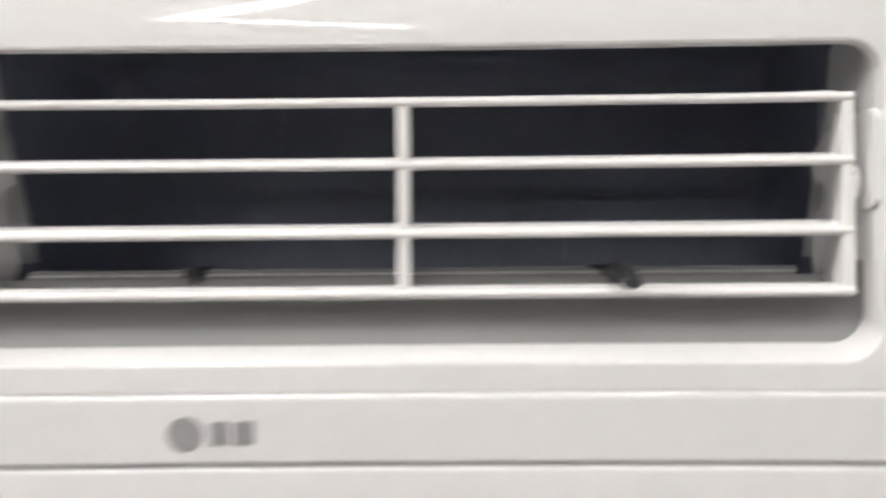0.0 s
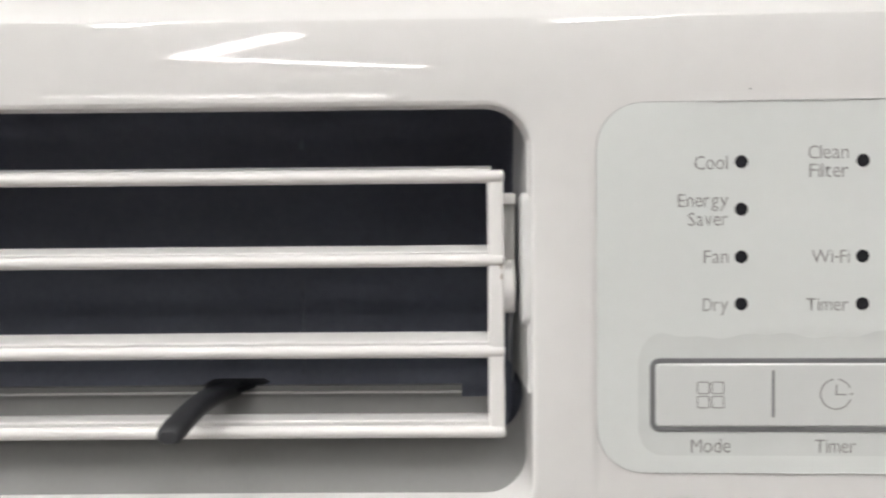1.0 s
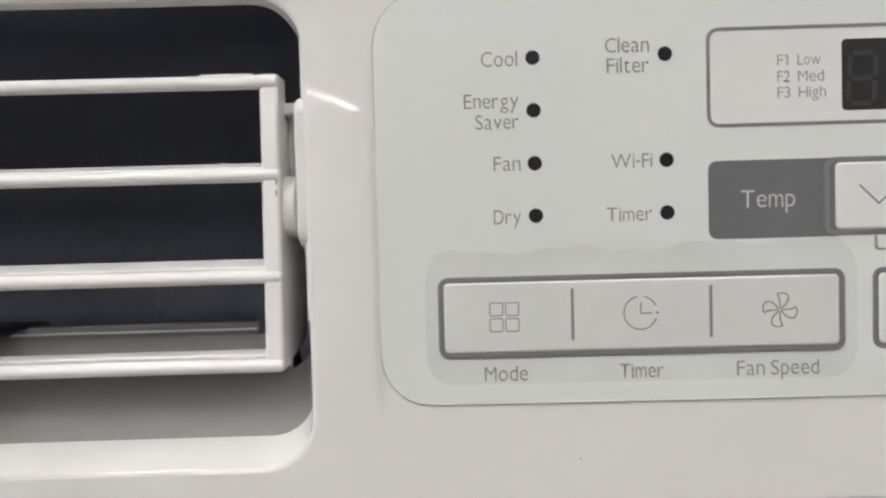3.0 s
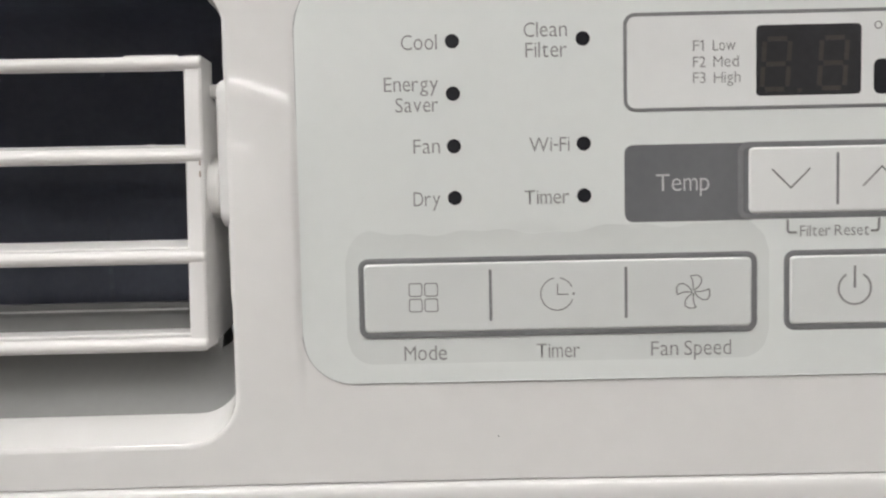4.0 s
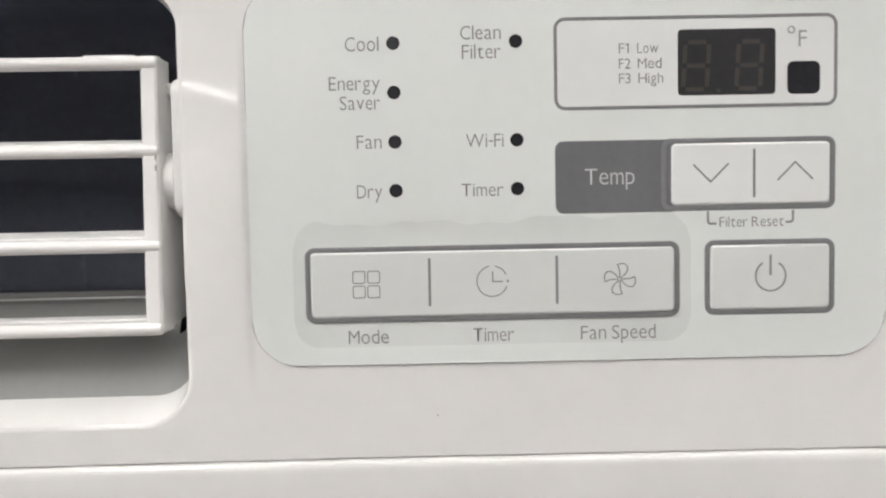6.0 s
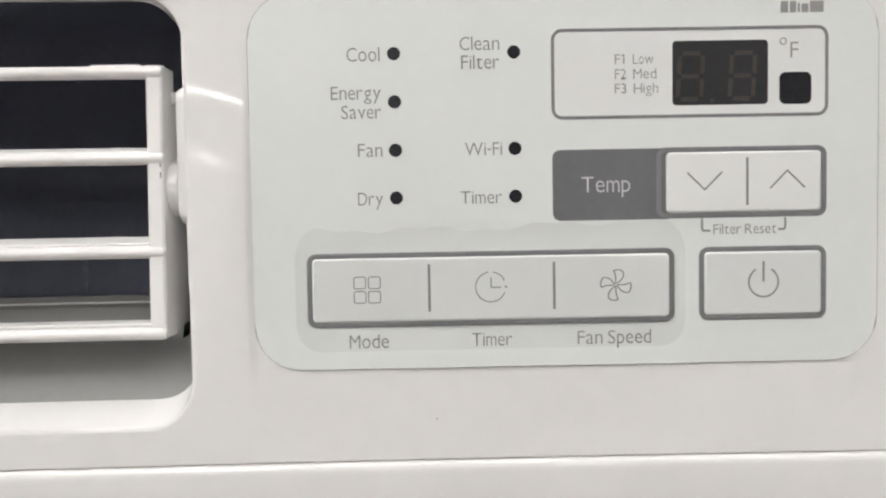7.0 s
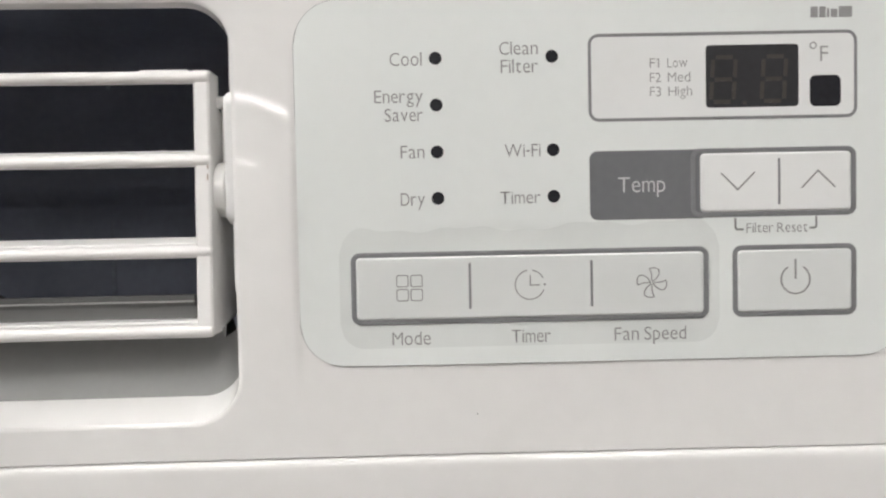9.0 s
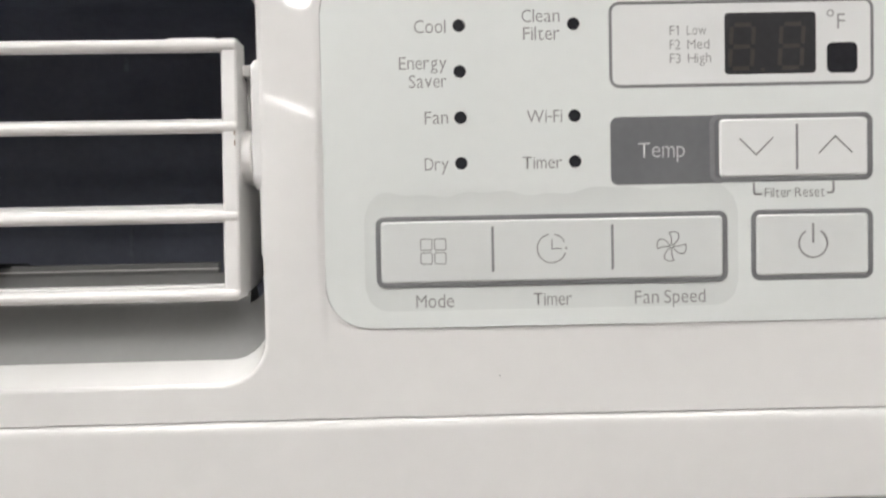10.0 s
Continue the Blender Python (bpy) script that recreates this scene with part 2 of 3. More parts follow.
RX0, RX1, RY0, RH, LAMP_TOP = -8.0, 3.4, -15.2, 3.6, 2.85
tagged(plain_box("floor", RX0 - 0.1, RX1 + 0.1, RY0 - 0.1, 0.25, -0.1, 0.0, FLOOR_TILE), "warm grey vinyl floor of a plain room", "floor", kind="structure")
tagged(plain_box("ceiling", RX0 - 0.1, RX1 + 0.1, RY0 - 0.1, 0.25, RH, RH + 0.1, CEILING_PAINT), "plain white painted ceiling with hanging strip lights", "ceiling", kind="structure")
tagged(plain_box("wall_south", RX0, RX1, RY0 - 0.1, RY0, 0, RH, WALL_PAINT), "plain light painted wall", "wall", kind="structure")
tagged(plain_box("wall_west", RX0 - 0.1, RX0, RY0, 0.25, 0, RH, WALL_PAINT), "plain light painted wall", "wall", kind="structure")
tagged(plain_box("wall_east", RX1, RX1 + 0.1, RY0, 0.25, 0, RH, WALL_PAINT), "plain light painted wall", "wall", kind="structure")
HX0, HX1, HZ0, HZ1 = -0.372, 0.131, 0.945, 1.30
north = plain_box("wall_north", RX0, HX0, 0.05, 0.25, 0, RH, WALL_PAINT)
tagged(north, "light painted wall with an opening for the unit", "wall", kind="structure")
for x0, x1, z0, z1 in ((HX1, RX1, 0, RH), (HX0, HX1, 0, HZ0), (HX0, HX1, HZ1, RH)):
    plain_box("wall_piece", x0, x1, 0.05, 0.25, z0, z1, WALL_PAINT, north)


def ceiling_light(x, y, length, width, deep, turn=0.0):
    """A strip light on two rods, open to all sides, under a slim spine."""
    e = new("ceiling_light")
    e.location = (x, y, RH)
    bpy.context.view_layer.update()
    top = LAMP_TOP - 0.0505
    bm = bmesh.new()
    box(bm, x - length / 2 + 0.02, x + length / 2 - 0.02, y - 0.018, y + 0.018, top + 0.001, top + 0.04, 0.004)
    part("spine", bm, LAMP_BODY, e, bow=False)
    for dx in (-0.38, 0.38):
        bm = bmesh.new()
        box(bm, x + dx * length - 0.004, x + dx * length + 0.004, y - 0.004, y + 0.004, top + 0.04, RH, 0.001)
        part("rod", bm, LAMP_BODY, e, bow=False)
    bm = bmesh.new()
    box(bm, x - length / 2, x + length / 2, y - width / 2, y + width / 2, top - deep, top, 0.004)
    part("diffuser", bm, LAMP_GLOW, e, "glowing white diffuser", bow=False)
    e.rotation_euler.z = radians(turn)
    return tagged(e, "white suspended strip light, lit, with glowing diffuser", "ceiling light", "ceiling lights")


# six unseen near strips, added for the overall light and softer shadows
for lx, ly in ((-2.35, -1.55), (-0.85, -1.55), (0.65, -1.55), (-3.85, -1.0), (-3.1, -0.75), (-1.6, -0.75)):
    ceiling_light(lx, ly, 1.1, 0.1, 0.05, 54)
ceiling_light(-0.78, -3.8, 1.4, 0.07, 0.03, -31)
ceiling_light(-0.97, -2.95, 1.1, 0.12, 0.03, 54)
ceiling_light(-2.6, -7.55, 4.0, 0.06, 0.015)
ceiling_light(-6.2, -13.8, 2.6, 0.08, 0.02)

# ---- the window air conditioner ----
unit = new("air_conditioner")
unit.location = (-0.12, 0.1, HZ0)
bpy.context.view_layer.update()
tagged(unit, "white plastic room air conditioner set through a wall, switched off", "air conditioner")

# opening of the air outlet and outer edges of the front
OX0, OX1, OZ0, OZ1 = -356.0, -50.0, -87.6, 14.3
FX0, FX1, FZ1 = -378.0, 137.0, 35.3
SEAM, STRIP0 = -97.6, -120.8


def ease(k):
    k = max(0.0, min(1.0, k))
    return k * k * (3 - 2 * k)


def relief(x, z):
    """Gentle shaping of the front: rolls back towards the top, a soft ridge between outlet and panel."""
    y = 0.0
    if z > 17:
        y += 1.5 * ((z - 17) / 18.3) ** 2
    if -48.71 < x < -33.5 and -95 < z:
        u = (x + 41.1) / 7.6
        edge = ease((1 - u) / 0.3)
        lean = 0.5 * (math.sqrt((z + 33) ** 2 + 9) - math.sqrt((z - 3) ** 2 + 9)) - 18
        y += edge * ((0.002 + 0.0017 * (x + 48)) * lean * ease((z + 95) / 62) - 0.33 * (1 - u * u) * ease((z + 85) / 30) * (1 - ease(z / 15)))
    if x > 116:
        y += 0.0022 * (x - 116) ** 2
    return y


def sheet(bm, x0, x1, z0, z1, dx, dz):
    nx, nz = max(1, round((x1 - x0) / dx)), max(1, round((z1 - z0) / dz))
    vs = [[bm.verts.new((x0 + (x1 - x0) * i / nx, relief(x0 + (x1 - x0) * i / nx, z0 + (z1 - z0) * j / nz), z0 + (z1 - z0) * j / nz)) for i in range(nx + 1)] for j in range(nz + 1)]
    for j in range(nz):
        for i in range(nx):
            bm.faces.new((vs[j][i], vs[j][i + 1], vs[j + 1][i + 1], vs[j + 1][i]))


E0 = 1.3   # softened edge of the outlet
fascia_bm = bmesh.new()
hx0, hx1, hz0, hz1, hr = OX0 - E0, OX1 + E0, OZ0 - E0, OZ1 + E0, 10.5 + E0
sheet(fascia_bm, FX0, hx0, hz0, hz1, 4, 8)
sheet(fascia_bm, hx1, -33.5, hz0, hz1, 0.5, 2)
sheet(fascia_bm, -33.5, FX1, hz0, hz1, 1.5, 2)
sheet(fascia_bm, FX0, FX1, hz1, FZ1, (FX1 - FX0) / 160, 1.6)
sheet(fascia_bm, FX0, FX1, SEAM + 0.5, hz0, (FX1 - FX0) / 80, 3)
# rounded corners of the hole
for cx, cz, sx, sz in ((hx1, hz0, 1, -1), (hx1, hz1, 1, 1), (hx0, hz1, -1, 1), (hx0, hz0, -1, -1)):
    c = fascia_bm.verts.new((cx, 0, cz))
    prev = None
    for i in range(9):
        a = radians(90 * i / 8)
        v = fascia_bm.verts.new((cx - sx * hr + sx * hr * math.cos(a), 0, cz - sz * hr + sz * hr * math.sin(a)))
        if prev:
            fascia_bm.faces.new((c, prev, v))
        prev = v
# rounded lip of the hole and the walls behind it: y, right inset, bottom inset, top inset, radius
LIP = [(0.0, -E0, -E0, -E0, hr), (0.12, -0.7, -0.7, -0.7, hr - 0.5), (0.45, -0.2, -0.2, -0.2, hr - 1), (1.2, 0.0, 0.0, 0.0, 10.5),
       (9.2, 0.7, 3.6, 0.3, 10.5), (10.0, 0.8, 4.1, 0.35, 10.5)]


def hole_loop(y, side, low, top, r):
    """One ring of the outlet; towards the top the white wall is only a few millimetres deep."""
    ring_pts = []
    for x, z in rounded(OX0 + side, OX1 - side, OZ0 + low, OZ1 - top, r, 8, 40, 10):
        k = max(0.0, min(1.0, (z - 2) / 10))
        ring_pts.append((x, y * (1 - k) + min(y, 3.0 + y * 0.02) * k, z))
    return ring_pts


loft(fascia_bm, [hole_loop(*l) for l in LIP])
# roll to the top face, the returns at the sides and the foot
prof = [(1.5, 35.3), (1.75, 36.0), (2.6, 37.2), (9.0, 46.0), (14.0, 50.0), (52.0, 52.0)]
cols = [FX0 + (FX1 - FX0) * i / 160 for i in range(161)]
loft(fascia_bm, [[(x, y, z) for x in cols] for y, z in prof], closed=False)
cols = [FX0 + (FX1 - FX0) * i / 80 for i in range(81)]
loft(fascia_bm, [[(x, 0, SEAM + 0.5) for x in cols], [(x, 0.25, SEAM + 0.2) for x in cols], [(x, 1.3, SEAM) for x in cols]], closed=False)
for x, s in ((FX0, -1), (FX1, 1)):
    yy = relief(x, 0)
    loft(fascia_bm, [[(x + s * d, y + yy, z) for z in (SEAM, -40, 0, 20, 35.3, 46, 52)] for d, y in ((0, 0), (1.0, 0.6), (1.5, 2), (1.5, 52))], closed=False)
bmesh.ops.remove_doubles(fascia_bm, verts=fascia_bm.verts, dist=0.01)
fascia = part("fascia", fascia_bm, GLOSS_WHITE, unit, "glossy white moulded front")

# floor of the outlet: steep slope up to a small step; shorter beside the louver
bm = bmesh.new()
L4 = hole_loop(10.0, 0.8, 4.1, 0.35, 10.5)
L5 = hole_loop(21.8, 1.6, 26.4, 0.8, 10.5)
L6 = hole_loop(37.0, 2.8, 10.0, 1.3, 9.5)
def between(f):
    return [tuple(Vector(a).lerp(Vector(b), f)) for a, b in zip(L4, L5)]


loft(bm, [L4, between(0.3), between(0.6), between(0.77), L5, L6])
bm.normal_update()
kill = [f for f in bm.faces if f.calc_center_median().z > -50]
bmesh.ops.delete(bm, geom=kill, context="FACES")
# gap beside the louver ends
kill = [f for f in bm.faces if 17.2 < f.calc_center_median().y and f.calc_center_median().z < -55 and (f.calc_center_median().x > -58 or f.calc_center_median().x < -348)]
bmesh.ops.delete(bm, geom=kill, context="FACES")
throat = part("outlet_throat", bm, THROAT_WHITE, fascia, "matt walls of the air outlet, white sides and grey floor")
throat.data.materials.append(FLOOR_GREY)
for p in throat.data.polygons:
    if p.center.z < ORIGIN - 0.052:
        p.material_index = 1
for xw, s in ((OX1, -1), (OX0, 1)):
    # upright side wall of the outlet, rounded at its upper back corner
    prof = [(2.6, -56), (50, -56), (42, -25), (34.5, -6), (31, 14), (30.3, 18), (28.3, 21.5), (25, 24), (21, 25), (4.5, 25), (2.6, 13.8)]
    bm = bmesh.new()
    loft(bm, [[(xw + s * (0.55 + y * 0.062), y, z) for y, z in prof], [(xw + s * (0.55 + y * 0.062) - s * 1.5, y, z) for y, z in prof]], True, True)
    part("outlet_side", bm, THROAT_WHITE, fascia, "matt white side wall of the air outlet")
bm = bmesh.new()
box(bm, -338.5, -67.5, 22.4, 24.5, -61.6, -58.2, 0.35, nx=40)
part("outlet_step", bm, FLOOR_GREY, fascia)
# white strip added on the grey step as a painted edge highlight
bm = bmesh.new()
box(bm, -338.5, -67.5, 21.4, 22.5, -60.25, -59.75, 0.12, nx=40)
part("step_glint", bm, THROAT_WHITE, fascia, "thin white strip standing in for the highlight on the step edge")

# dark chamber behind the outlet
bm = bmesh.new()
def chamber(y, g):
    return [(x, y, z) for x, z in rounded(OX0 + 2 - g, OX1 - 2 + g, OZ0 + 8 - g, OZ1 + 14 + g, 10, 6, 20, 4)]
loft(bm, [chamber(31, 14), chamber(36.8, 13), chamber(37.2, -1.2), chamber(37.3, 6), chamber(46, 8), chamber(108, 10), chamber(118, 8.5), chamber(125, 5), chamber(129, 0), chamber(130, -6)], cap_last=True)
part("air_chamber", bm, CHAMBER, unit, "black inside of the air duct")
# the body behind the front, through the wall
bm = bmesh.new()
box(bm, -368, 127, 172, 420, -303, 48, 3)
part("cabinet", bm, LAMP_BODY, unit, "white sheet metal cabinet", bow=False).data.transform(Matrix.Translation((0, 0, ORIGIN)) @ Matrix.Scale(0.001, 4))
bm = bmesh.new()
loft(bm, [[(x, y, z) for x, z in ((-366, -300), (125, -300), (125, 46), (-366, 46))] for y in (12, 172)])
part("sleeve", bm, CHAMBER, unit, "dark inner sleeve")

# strip under the seam, the groove, and the intake front below it
bm = bmesh.new()
prof = [(1.3, SEAM - 0.02), (0.4, SEAM - 0.15), (-0.2, SEAM - 0.45), (-0.65, SEAM - 1.1), (-0.8, SEAM - 2.0), (-0.8, SEAM - 3.0), (-0.3, STRIP0 + 1.2), (-0.1, STRIP0 + 0.6), (0.4, STRIP0 + 0.1), (1.2, STRIP0 - 0.2)]
loft(bm, [[(x, y, z) for x in cols] for y, z in prof], closed=False)
strip = part("logo_strip", bm, GLOSS_WHITE, unit, "glossy white strip under the seam")
bm = bmesh.new()
prof = [(1.2, STRIP0 - 1.5), (0.6, STRIP0 - 1.8), (0.15, STRIP0 - 2.3), (0.0, STRIP0 - 3.2), (0.0, -290), (3, -300), (60, -303)]
loft(bm, [[(x, y, z) for x in cols] for y, z in prof], closed=False)
part("intake_front", bm, GLOSS_WHITE, unit, "glossy white lower front")
# groove floor in mid grey, a colour that stands for its shade
bm = bmesh.new()
box(bm, FX0 + 1, FX1 - 1, 1.1, 2.0, STRIP0 - 1.7, STRIP0, nx=60)
part("groove", bm, GAP_SHADE, unit, "groove with its shade painted in grey")
# mark on the strip: a disc and two plain blocks
bm = bmesh.new()
disc(bm, -274.6, -110.7, 5.9, -0.7, -0.2, 32)
part("emblem", bm, LOGO_GREY, strip, "round silver-grey emblem")
for x0, x1 in ((-266.4, -260.2), (-258.8, -252.2)):
    part("emblem_block", slab(x0, x1, -114.5, -106.5, 0.8, -0.7, -0.2, 0.15, 2), LOGO_GREY, strip, "plain silver-grey block")

# ---- the louver: four blades between end plates, with a post in the middle ----
louver = new("louver")
louver.parent = unit
louver.matrix_parent_inverse = unit.matrix_world.inverted()
louver["label"] = "white swinging louver with four blades"
bpy.context.view_layer.update()
LX0, LX1 = -348.6, -57.4
BLADES = [(-2.3, 4.2), (-23.1, 3.6), (-45.8, 2.9), (-65.6, 2.0)]   # height and depth of each front edge


def blade(z, y, rise):
    """A rounded front bead, a narrow groove, and a thin fin that rises to the back."""
    bm = bmesh.new()
    prof = [(1.6 - 1.6 * math.sin(radians(10 + 160 * i / 10)), -1.6 * math.cos(radians(10 + 160 * i / 10)) - 0.15) for i in range(11)]
    n = 60
    bead = prof[:11] + [(2.6, 0.9), (2.9, 0.0), (2.6, -0.9)]
    loops = [[(LX0 + (LX1 - LX0) * k / n, y + a, z + b) for a, b in bead] for k in range(n + 1)]

    def end(loop, x, f):
        return [(x, y + 1.6 + (b - y - 1.6) * f, z + (c - z) * f) for a, b, c in loop]
    loops = [end(loops[0], LX0 - 1.1, 0.5), end(loops[0], LX0 - 0.75, 0.85)] + loops + [end(loops[-1], LX1 + 0.75, 0.85), end(loops[-1], LX1 + 1.1, 0.5)]
    loft(bm, loops, True, True)
    fin = [(2.0, -0.6), (5.0, -0.4), (4.0, 1.6), (4.1, 1.9), (4.5, 2.1), (11.0, rise), (11.0, rise - 0.9), (5.4, -1.0)]
    loft(bm, [[(LX0 + 2 + (LX1 - LX0 - 4) * k / n, y + a, z + b) for a, b in fin] for k in range(n + 1)], True, True)
    return part("blade", bm, LOUVER_WHITE, louver)


for z, y in BLADES:
    blade(z, y, 3.5 if z > -60 else 2.0)


def ydepth(z):
    return 4.2 + (z + 1.9) * (4.2 - 2.0) / 63.3


def post(x0, x1, deep):
    bm = bmesh.new()
    loops = []
    for k in range(17):
        z = -0.8 - 66.0 * k / 16
        y = ydepth(z) + 0.75
        loops.append([(x0, y + 0.5, z), (x0 + 0.5, y, z), (x1 - 0.5, y, z), (x1, y + 0.5, z), (x1, y + deep, z), (x0, y + deep, z)])
    loft(bm, loops, True, True)
    return part("post", bm, LOUVER_WHITE, louver)


post(-60.4, -56.5, 8)
post(-205.4, -201.4, 3)
post(-349.5, -345.6, 8)


def end_plate(x, s):
    """Plate at a louver end, x its inner face, s +1 to the right; two lobes at its back."""
    bm = bmesh.new()
    out = [(ydepth(-3) + 3, -2.0), (9, -5.5), (12.5, -9), (22, -12.5), (30, -17.5), (32, -22), (31, -26.5), (24.5, -29.5), (21.0, -31.5), (21.5, -35), (26.0, -38.5), (31, -43), (32.5, -50), (31.5, -57), (29.0, -62.3), (23, -64.3), (14, -65.6), (ydepth(-66) + 3, -66.8)]
    loft(bm, [[(x, y, z) for y, z in out], [(x + s * 1.6, y, z) for y, z in out]], True, True)
    part("end_plate", bm, LOUVER_WHITE, louver)
    bm = bmesh.new()
    n = 28
    def circle(xx, r):
        return [(xx, 13 + r * math.cos(2 * math.pi * i / n), -30.2 + r * math.sin(2 * math.pi * i / n)) for i in range(n)]
    loft(bm, [circle(x + s * 1.5, 7.1), circle(x + s * 4.2, 7.1), circle(x + s * 4.6, 6.7)], True, True)
    part("pivot", bm, LOUVER_WHITE, louver)
    bm = bmesh.new()
    a, b = sorted((x + s * 1.5, x + s * 5.1))
    box(bm, a, b, 15, 21, -37.5, -6.4, 0.5)
    part("bearing_bracket", bm, LOUVER_WHITE, louver)
    bm = bmesh.new()
    box(bm, a, b, 11, 16, -9.2, -6.2, 0.4)
    part("bracket_lip", bm, LOUVER_WHITE, louver)


end_plate(-58.2, 1)
end_plate(-347.8, -1)
bm = bmesh.new()
box(bm, -74.0, -62.0, 6.0, 9.0, -1.8, -0.35, 0.2)
part("stop_tab", bm, LOUVER_WHITE, louver)


def boss(x, s):
    """Bearing boss on the outlet wall beside the louver."""
    bm = bmesh.new()
    def at(dx, g):
        return [(x - s * dx, 8.5 + (p - 8.5), q) for p, q in rounded(0.9 + g, 22 - g, -39.5 + g, -6.5 - g, 4 - g, 6)]
    loft(bm, [at(-1.0, 0), at(0.9, 0), at(1.5, 0.3), at(1.8, 1.0)], True, True)
    part("bearing_boss", bm, THROAT_WHITE, fascia)


boss(-50.4, 1)
boss(-355.6, -1)

# ---- dark vertical vanes with their lever ----
deflector = new("vane_set")
deflector.parent = unit
deflector.matrix_parent_inverse = unit.matrix_world.inverted()
deflector["label"] = "black upright air vanes with a thumb lever"
bpy.context.view_layer.update()
for x in (-137.0, -279.0):
    bm = bmesh.new()
    box(bm, x - 0.9, x + 0.9, 129.5, 131, -80, 28, 0.2)
    part("vane", bm, VANE, deflector)


def lever_arm(points):
    """A tapering rounded arm: x, y, z, half width, half height."""
    bm = bmesh.new()
    loops = []
    for x, y, z, w, h in points:
        loops.append([(x + w * math.cos(a) * (abs(math.cos(a)) ** -0.35 if abs(math.cos(a)) > 0.01 else 1), y + h * 0.15 * math.sin(a), z + h * math.sin(a)) for a in [2 * math.pi * i / 16 for i in range(16)]])
    loft(bm, loops, True, True)
    part("lever", bm, BLACK, deflector, "black thumb lever")


lever_arm([(-131.5, 30, -59.5, 4.5, 1.5), (-131.5, 16, -58.6, 4.2, 1.8), (-131.6, 8, -57.8, 3.4, 2.1), (-131.8, 0, -58.2, 3.1, 2.2), (-132.0, -8, -59.5, 3.1, 2.2), (-132.1, -12.5, -60.5, 3.2, 2.3), (-132.2, -15.0, -61.1, 3.0, 2.1), (-132.2, -16.0, -61.4, 2.1, 1.3)])
bm = bmesh.new()
loft(bm, [[(-131.5 + a, y, z) for a, z in ((-b, -58.6), (b, -58.6), (b * 0.8, -57.6), (-b * 0.8, -57.6))] for y, b in ((30, 9), (24, 8), (16, 4.2))], True, True)
part("lever_root", bm, BLACK, deflector)
bm = bmesh.new()
loft(bm, [[(-279.2 + a, y, z) for a, z in ((-b, -60.5), (b, -60.5), (b * 0.7, -57.0), (-b * 0.7, -57.0))] for y, b in ((28, 4.5), (22, 4.0), (17, 2.6))], True, True)
part("link_root", bm, BLACK, deflector)

# ---- control panel ----
panel = None
PF = -0.35    # front of the film
HALO = ((-24.5, 69.0, -70.6, -41.2),)


def dish(x, z):
    """Film drawn in round the row of keys, with an uneven edge."""
    d = 0.0
    w = 0.7 * math.sin(x * 0.11) + 0.25 * math.sin(x * 0.39 + 1)
    for x0, x1, z0, z1 in HALO:
        dx = max(x0 - x, x - x1, 0.0) if not x0 < x < x1 else -min(x - x0, x1 - x)
        top = z1 + (w if z > -50 else 0)
        dz = max(z - top, z0 - z)
        inside = -max(dx, dz)
        d = max(d, 0.22 * max(0.0, min(1.0, (inside + 0.8) / 2.6)))
    return d


bm = bmesh.new()
outline = rounded(-34.3, 115.2, -74.8, 14.4, 11.0, 10, 1, 1)
xs = [-34.3 + 149.5 * i / 150 for i in range(151)]


def span(x):
    """Lower and upper edge of the rounded panel at x."""
    r = 11.0
    d = max(-34.3 + r - x, x - 115.2 + r, 0.0)
    k = r - math.sqrt(max(0.0, r * r - d * d))
    return -74.8 + k, 14.4 - k


cols_p = []
for x in xs:
    lo, hi = span(x)
    cols_p.append([bm.verts.new((x, PF + dish(x, lo + (hi - lo) * j / 90), lo + (hi - lo) * j / 90)) for j in range(91)])
for a, b in zip(cols_p, cols_p[1:]):
    for j in range(90):
        bm.faces.new((a[j], b[j], b[j + 1], a[j + 1]))
edge = [(x, z) for x, z in outline]
loft(bm, [[(x, PF, z) for x, z in edge], [(x, 0.3, z) for x, z in edge]])
panel = part("control_panel", bm, FILM, unit, "glossy pale film panel with grey print")
# thin grey ring painted in for the shadow gap round the film
part("panel_edge", ring(-34.55, 115.45, -75.05, 14.65, 11.25, 0.24, -0.2, 0.2, 20), GAP_SHADE, panel)

TOP = PF - 0.10     # print on the plain film
# loose film lifted round the key row, with an uneven upper edge; its darker tone is painted shade
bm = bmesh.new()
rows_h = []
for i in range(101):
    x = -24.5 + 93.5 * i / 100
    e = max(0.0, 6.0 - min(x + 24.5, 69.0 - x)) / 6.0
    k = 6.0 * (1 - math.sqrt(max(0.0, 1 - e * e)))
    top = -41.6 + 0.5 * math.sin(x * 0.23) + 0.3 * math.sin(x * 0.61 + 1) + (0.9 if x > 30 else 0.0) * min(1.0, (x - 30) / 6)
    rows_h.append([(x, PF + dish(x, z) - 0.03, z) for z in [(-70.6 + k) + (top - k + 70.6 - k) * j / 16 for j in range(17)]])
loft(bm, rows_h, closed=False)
part("lifted_film_shade", bm, LOOSE_FILM_SHADE, panel, "loose film round the keys, its soft shade put in the colour")


def key_row(x0, x1, z0, z1, r=2.3):
    part("key_frame", ring(x0, x1, z0, z1, r, 1.25, PF - 0.08, PF + 0.5, 12, 0.09), KEY_FRAME, panel, "dark grey frame line")
    return part("key", slab(x0 + 1.15, x1 - 1.15, z0 + 1.15, z1 - 1.15, r - 1.0, PF - 0.42, PF + 0.5, 0.7, 12, 6), KEY_FILM, panel, "raised white membrane key")


KEY = PF - 0.5
key_row(-21.7, 66.3, -64.8, -47.0)
